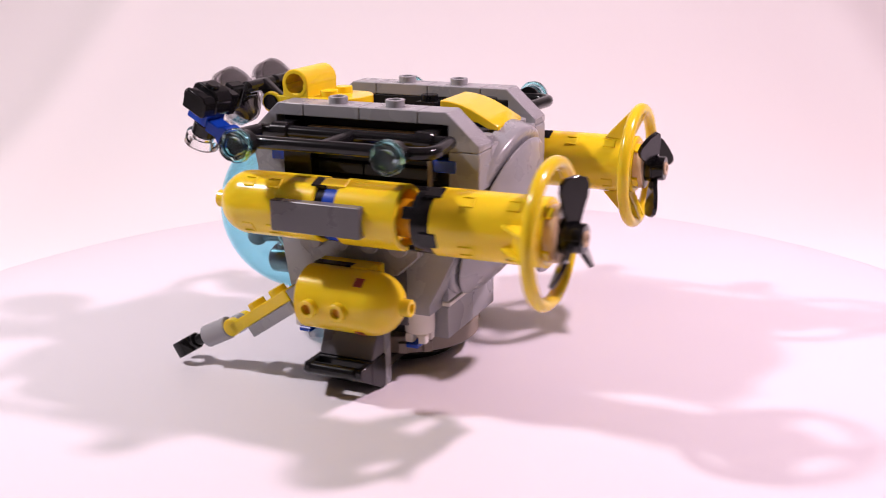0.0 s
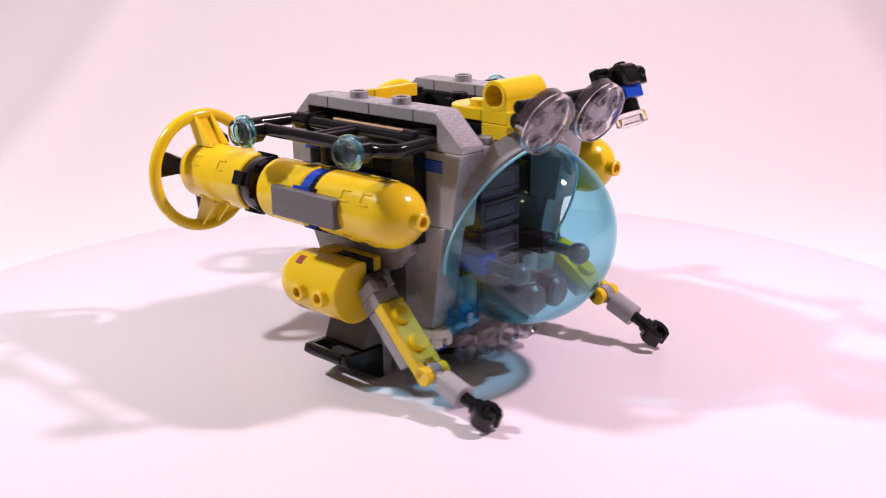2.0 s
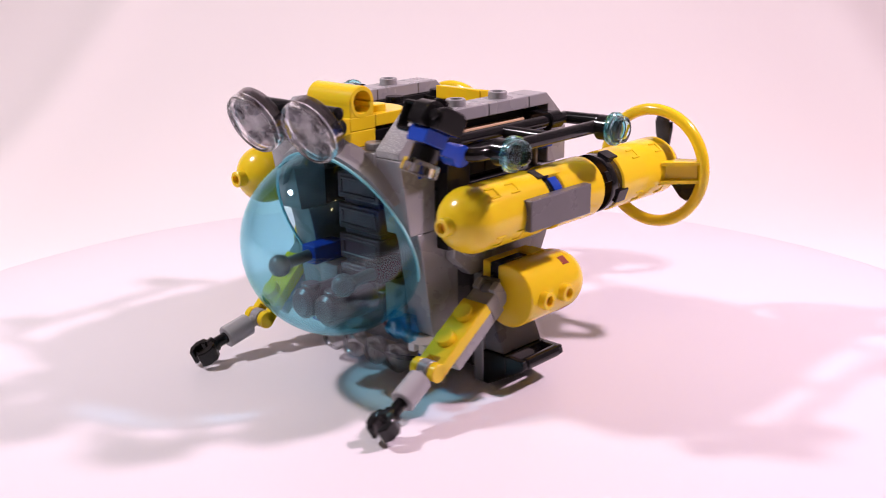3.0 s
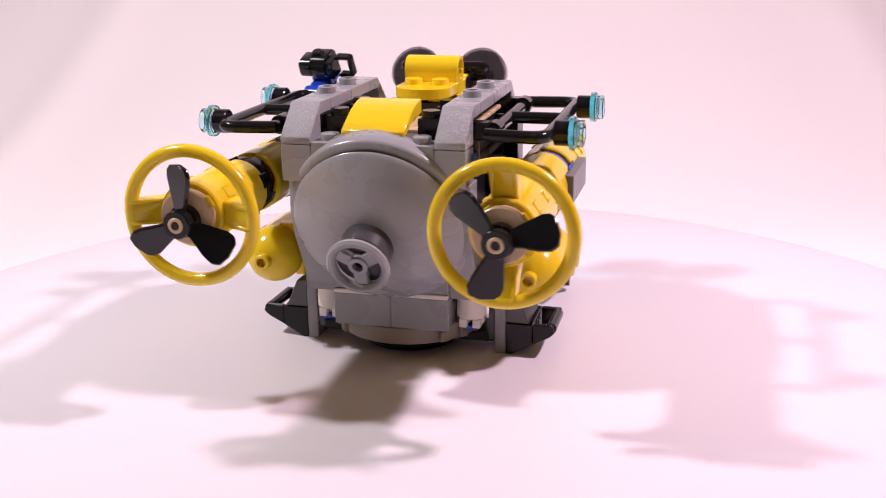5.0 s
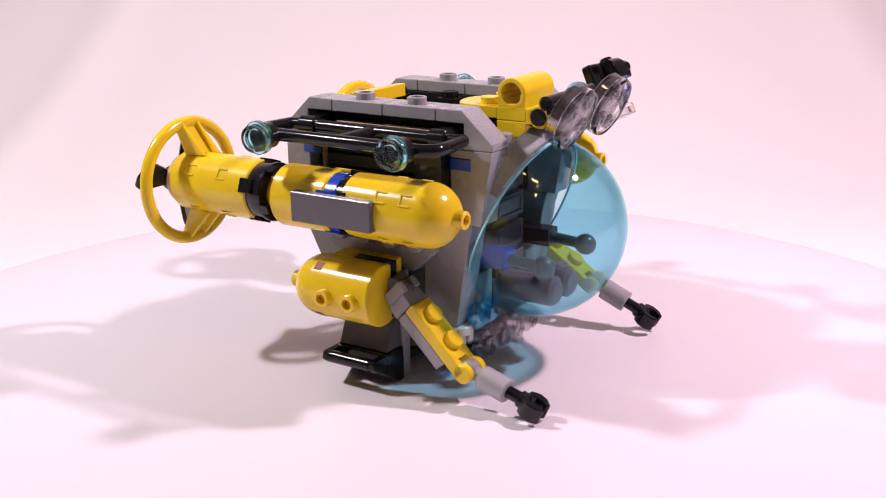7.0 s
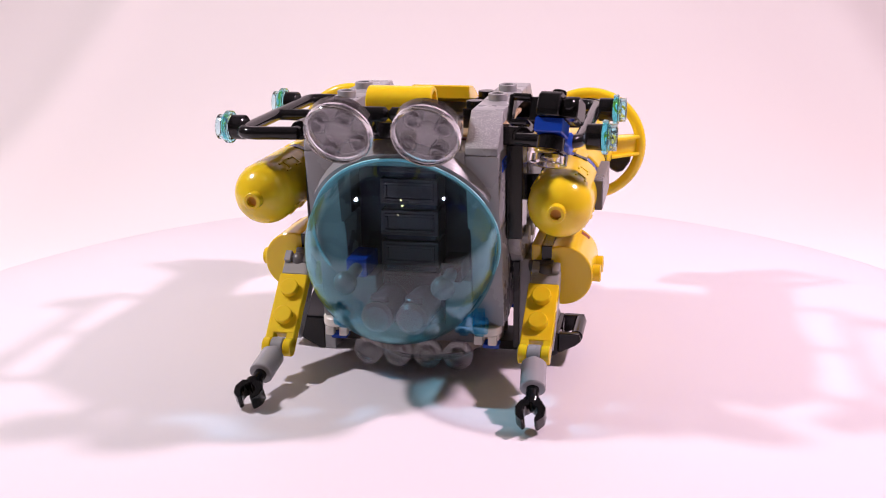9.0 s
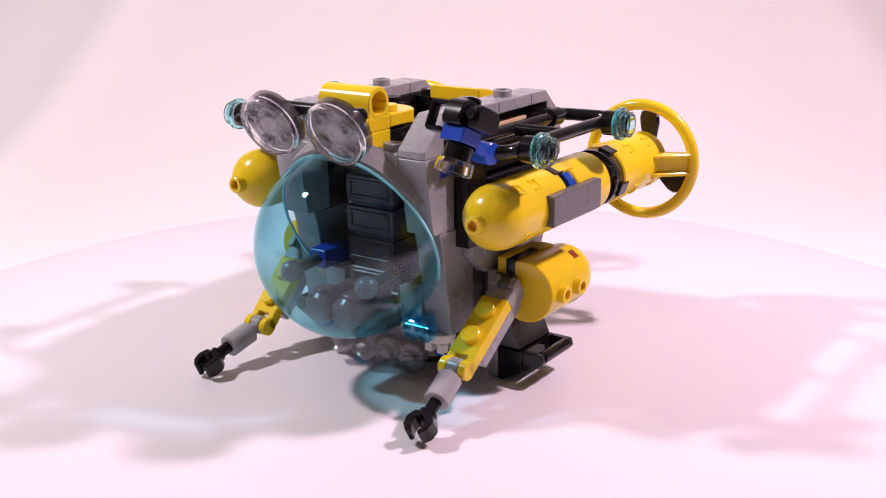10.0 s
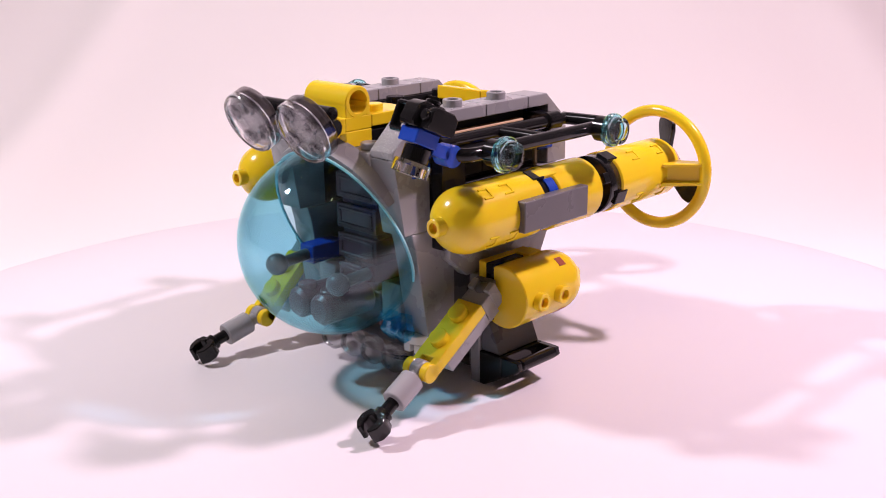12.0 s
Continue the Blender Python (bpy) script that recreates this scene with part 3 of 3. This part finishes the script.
def cockpit():
    part("back_wall", box(-16, 16, -13, -11, 15, 62), NAVY, SUB, "dark navy rear wall of the cockpit")
    part("panel_column", box(-6.4, 6.8, -22.4, -13.05, 15.1, 60), NAVY, SUB, "dark navy column behind the control panels")
    for i in range(5):
        z = 22.4 + 8.12 * i
        pn = part("control_panel", box(-7.4, 7.6, -23.6, -15.0, z, z + 6.6), BROWN, SUB, "dark grey-brown control panel")
        part("panel_frame", joined(box(-6.4, 6.6, -23.95, -23.62, z + 4.9, z + 5.8), box(-6.4, 6.6, -23.95, -23.62, z + 0.8, z + 1.7), box(-6.4, -5.4, -23.95, -23.62, z + 1.7, z + 4.9), box(5.6, 6.6, -23.95, -23.62, z + 1.7, z + 4.9)), BROWN, pn)
    part("cockpit_floor", box(-16, 16, -21, -13.1, 11, 14.9), GREY, SUB)
    for x in (-4.6, 4.2):
        part("console", joined(rod((x, -40.5, 22.2), (x, -24, 22.2), 4.0, 28, 1.0), rod((x, -36.5, 25.2), (x, -36.5, 27.0), 2.4)), COCOA, SUB, "grey-brown round console")
    part("console_block", box(-9, 9, -24, -16.3, 15, 24), COCOA, SUB)
    for s in (1, -1):
        part("side_block", box(s * 9.1, s * 16, -23.5, -13.2, 15, 27.5), GREY, SUB)
        lv = part("control_lever", rod((s * 12.1, -30, 31.5), (s * 12.1, -38, 31), 1.5), DARK, SUB, "dark lever with a ball knob")
        part("knob", lathe([(2.9 * math.sin(radians(a)), -2.9 * math.cos(radians(a))) for a in range(0, 181, 12)], (s * 12.1, -40.2, 30.9), (0, -1, 0), 28), DARK, lv)
        part("lever_base", box(s * 9.5, s * 14.8, -30.5, -20, 29.2, 34), BLUE if s < 0 else MAROON, lv, "blue lever base" if s < 0 else "dark maroon lever base")


def rear():
    """Two grey dishes and the hatch wheel at the stern."""
    nd = Vector((0, 0.940, -0.340))
    C = Vector((0, 28.9, 40.0))
    R, depth = 41.3, 7.4
    cap = [(R * math.sin(radians(a)), R * math.cos(radians(a)) - R + depth) for a in range(0, 34, 3)]
    prof = [(r * 0.95, h) for r, h in cap] + [(22.4, 0.1), (22.6, -0.3), (22.4, -0.6), (21.2, -0.6), (19.6, 0.4), (0, 5.6)]
    drum = [(0, 1.0), (20.5, 1.6), (23.6, 1.4), (24.2, 0.9), (24.4, 0.2), (24.4, -4.2), (23.8, -4.8), (0, -4.8)]
    part("dish", lathe(prof, C, nd, 72), GREY, SUB, "large light grey dish", angle=50)
    part("dish_drum", lathe(drum, C - nd * 2.9 + Vector((0, 0, 0.4)), nd, 72), GREY, SUB, "light grey drum behind the dish", angle=50)
    n = Vector((0, 0.934, -0.358))
    part("hull_rear", box(-16, 16, 11, 20, 20.1, 58), GREY, SUB)
    K = Vector((0.6, 35.0, 37.3))
    neck = part("hatch_neck", rod(K - n * 1.5, K + n * 6.6, 6.7, 40, 0.5), DARK_SHADED, SUB, "dark grey neck with shade put into its colour")
    wheel = part("hatch_wheel", lathe([(6.0, 7.6), (7.5, 7.6), (8.1, 8.2), (8.1, 9.0), (7.5, 9.7), (6.6, 9.8), (6.0, 9.2), (5.8, 8.4), (6.0, 7.6)], K, n, 48), GREY, SUB, "light grey hatch wheel with three spokes")
    part("hub", pipe(K + n * 5.6, K + n * 9.0, 2.6, 1.4), GREY, wheel)
    part("hub_core", rod(K + n * 5.4, K + n * 7.4, 1.5), BLACK, wheel)
    M = frame_at(K, n, (0, 0, 1))
    for k in range(3):
        part("spoke", moved(box(-1.7, 1.7, 6.2, 8.4, 2.0, 6.4), M @ pose(0, 0, 0, 0, 60 + 120 * k, 0)), GREY, wheel)
    part("wheel_back", moved(rod((0, 5.5, 0), (0, 6.1, 0), 6.2), M), DARK, wheel)


def base():
    for x in (0.05, -16):
        part("brick", box(x, x + 15.95, 11, 20, 9.8, 18.7), GREY, SUB)
        part("tile", box(x, x + 15.95, 10, 20.4, 18.75, 20), WHITE, SUB)
        part("brick", box(x, x + 15.95, -21, -13, 9.8, 15), GREY, SUB)
    part("round_plate", rod((0, 0, 5.0), (0, 0, 9.7), 20.2, 72), DARK_TAN, SUB, "round dark tan base plate with teeth")
    part("lower_plate", box(-25, 25, -6, 6, 2.4, 4.95), SHADED_TAN, SUB)
    for k in (2, 3, 4, 5, 6, 7, 12, 13, 14, 15, 16, 17):
        part("tooth", moved(box(-1.3, 1.3, 17.5, 21.4, 5.3, 8.3), pose(0, 0, 0, 0, 0, 360 * k / 20 + 5)), DARK_TAN, SUB)
    part("core", box(-16, 16, -21, 11, 9.75, 15), DARK, SUB)
    part("tyre", lathe([(6, 0.0), (11, 0.0), (13.6, 0.7), (14.5, 2.2), (13.8, 4.3), (11, 4.9), (6, 4.9), (6, 0.0)], (0, 0, 0), (0, 0, 1), 64), BLACK, SUB, "black round tyre under the hull")
    for s in (1, -1):
        for y in (13.2, -20):
            rb = part("round_brick", rod(((s * 20 - 0.8), y, 12.6), ((s * 20 - 0.8), y, 18.5 if y > 0 else 14.95), 4.0, 28), WHITE, SUB, "white round brick")
            for k in range(4):
                a = radians(45 + 90 * k)
                part("prong", box((s * 20 - 0.8) + 2.6 * math.cos(a) - 1.1, (s * 20 - 0.8) + 2.6 * math.cos(a) + 1.1, y + 2.6 * math.sin(a) - 1.1, y + 2.6 * math.sin(a) + 1.1, 9.9, 12.4), WHITE, rb)
        for y in (12.2, -20):
            part("plate", box(s * 18.4, s * 22.6, y - 1.6, y + 2.0, 8.6, 9.85), BLUE, SUB)
    for x in (-12, -4, 4, 12):
        part("lamp_stud", lathe([(0, 0), (3.9, 0), (3.9, 2.0), (2.5, 2.2), (2.5, 3.8), (2.0, 3.9), (1.4, 3.2), (0, 3.2)], (x, -21.2, 6.6), (0, -1, 0), 28), DULL_CLEAR, SUB, "small clear round lamp")


def deck():
    # floor between the rails
    part("deck_plate", box(-16, 16, -24, 24, 58.2, 61.4), DARK, SUB)
    part("deck_strip", box(-16, 16, -10, 10, 61.45, 62.3), TAN, SUB)
    for f in (1, -1):
        pl = part("end_plate", box(-16, 16, f * 24.05, f * 32.0, 58.3 if f < 0 else 50, 62.4), GREY, SUB)
        for s in (1, -1):
            stud(s * 12, f * 28.2, 62.4, GREY, pl)
    for s in (1, -1):
        for y in (20, 2.5):
            br = part("clip_brick", box(s * 9.4, s * 15, y - 3, y + 3, 61.5, 67.5), BLACK, SUB)
            stud(s * 12.2, y, 67.5, BLACK, br)
    # rear curved tile
    top = [(14.8, 71.2), (17.5, 71.0), (20.5, 70.4), (23.5, 69.3), (27, 67.5), (30.8, 65.4), (30.8, 64.3)]
    poly = top + [(28, 64.6), (25, 66.0), (14.8, 67.6)]
    part("curved_tile", prism(poly, "x", -8.2, 8.2), YELLOW, SUB, "yellow curved tile")
    # yellow hinge block with its tube
    tube = part("hinge_block", box(-8, 8, -32.4, -24.0, 66.55, 69.9), YELLOW, SUB, "yellow hinge block with a hollow tube")
    part("lower_block", box(-8, 8, -32.4, -24.0, 62.5, 66.45), YELLOW, tube)
    part("tube", pipe((-8, -28.2, 73.3), (8, -28.2, 73.3), 3.95, 2.85, 40, 0.25), YELLOW, tube)
    part("tube_root", joined(box(-7.9, 7.9, -32.1, -30.6, 69.7, 73.2), box(-7.9, 7.9, -25.8, -24.3, 69.7, 73.2), box(-7.9, 7.9, -31, -25.5, 69.7, 70.7)), YELLOW, tube)
    part("front_block", box(-6.6, 6.6, -34.6, -32.45, 65.4, 69.4), BLACK, tube, "black block between the lamp hinges")
    for q in (1, -1):
        part("lug", joined(box(q * 6.7, q * 8, -36.0, -32.3, 66.0, 70.0), rod((q * 6.7, -36.0, 68), (q * 8, -36.0, 68), 2.9)), YELLOW, tube)
    outline = [(-8, -24.0), (8, -24.0), (8, -16)] + [(8 * math.cos(radians(a)), -16 + 6.2 * math.sin(radians(a))) for a in range(15, 166, 15)] + [(-8, -16)]
    rp = part("rounded_plate", prism(outline, "z", 66.8, 69.9), YELLOW, tube, "yellow plate with a rounded end")
    for s in (1, -1):
        stud(s * 4, -19.8, 69.9, YELLOW, rp)
    part("plate", box(-8, 8, -24.3, -11.5, 62.5, 66), BLACK, SUB)
    for s in (1, -1):
        part("post", box(s * 2.2, s * 6.2, -16, -12, 66, 66.75), YELLOW, tube)


def side_camera():
    """Small black camera on a blue clip at the front of one rack."""
    M = Matrix.Translation((37.6, -34.9, 73.0)) @ pose(0, 0, 0, 0, 0, -9) @ pose(0, 0, 0, -25, 0, 0)
    root = part("toy_camera", moved(prism([(-4.1, -2), (4.2, -2), (4.9, -0.8), (4.6, 2.6), (3.0, 4.1), (-2.4, 4.1), (-4.0, 2.9), (-4.6, -0.6)], "x", -3.2, 2.0, 0.3), M), BLACK, SUB, "small black camera on a blue clip")
    part("side_case", moved(prism([(-2.6, -2), (4.2, -2), (4.7, -0.8), (4.4, 2.2), (3.2, 3.2), (-1.8, 3.2), (-3.0, 2.0)], "x", 2.05, 6.0, 0.3), M), BLACK, root)
    part("grip_case", moved(box(-5.8, -3.25, -0.6, 4.4, -2.6, 3.2, 0.3), M), BLACK, root)
    part("viewfinder", moved(rod((0.4, 0.4, 4.0), (0.4, 0.4, 5.0), 1.7), M), BLACK, root)
    part("side_pin", moved(rod((4.0, -2.4, 1.0), (4.0, -3.7, 1.0), 1.3), M), BLACK, root)
    part("handle", moved(joined(box(-10.4, -5.7, -1.2, 1.6, 2.5, 3.7, 0.35), box(-10.9, -9.7, -1.2, 1.6, -3.2, 3.5, 0.35), box(-10.4, -5.7, -1.2, 1.6, -3.6, -2.4, 0.35)), M), BLACK, root, "black grip loop")
    part("clip", moved(joined(box(-3.6, 3.0, -2.8, 3.4, -5.4, -2.05), box(-2.4, 2.4, 3.2, 8, -6.4, -3.4), rod((-2.4, 9.2, -5.0), (2.4, 9.2, -5.0), 2.6)), M), BLUE, root, "blue clip")
    part("lens_barrel", moved(rod((-0.4, 1.2, -5.6), (-0.4, 1.2, -9.2), 3.2), M), BLACK, root)
    part("lens", moved(lathe([(0, 0), (4.2, 0), (4.35, 0.3), (4.35, 2.8), (3.8, 3.0), (2.7, 3.0), (2.6, 1.0), (0, 1.0)], (-0.4, 1.2, -9.2), (0, 0, -1), 32), M), CLEAR, root, "clear round lens")


for s in (1, -1):
    side_frame(s)
    foot(s)
    pod(s)
    small_pod(s)
    rack(s)
    nose_lamp(s)
arm(1, (33.4, -21.2, 24.4), (33.4, -27.7, 20.0), (34, -35, 14.9), (34.4, -43.4, 8.0), (34.6, -52.2, 2.8))
arm(-1, (-33.9, -21.7, 22.6), (-33.9, -27.5, 16.8), (-33.9, -33.8, 11.6), (-34.6, -42.6, 6.2), (-34.6, -51.4, 2.2))
canopy()
cockpit()
rear()
base()
deck()
side_camera()


def motions():
    rows = [(t, pose(0, 0, 0, 0, 0, a)) for t, a in YAW]
    walk(SUB, rows)
    walk(TABLE, rows)


motions()
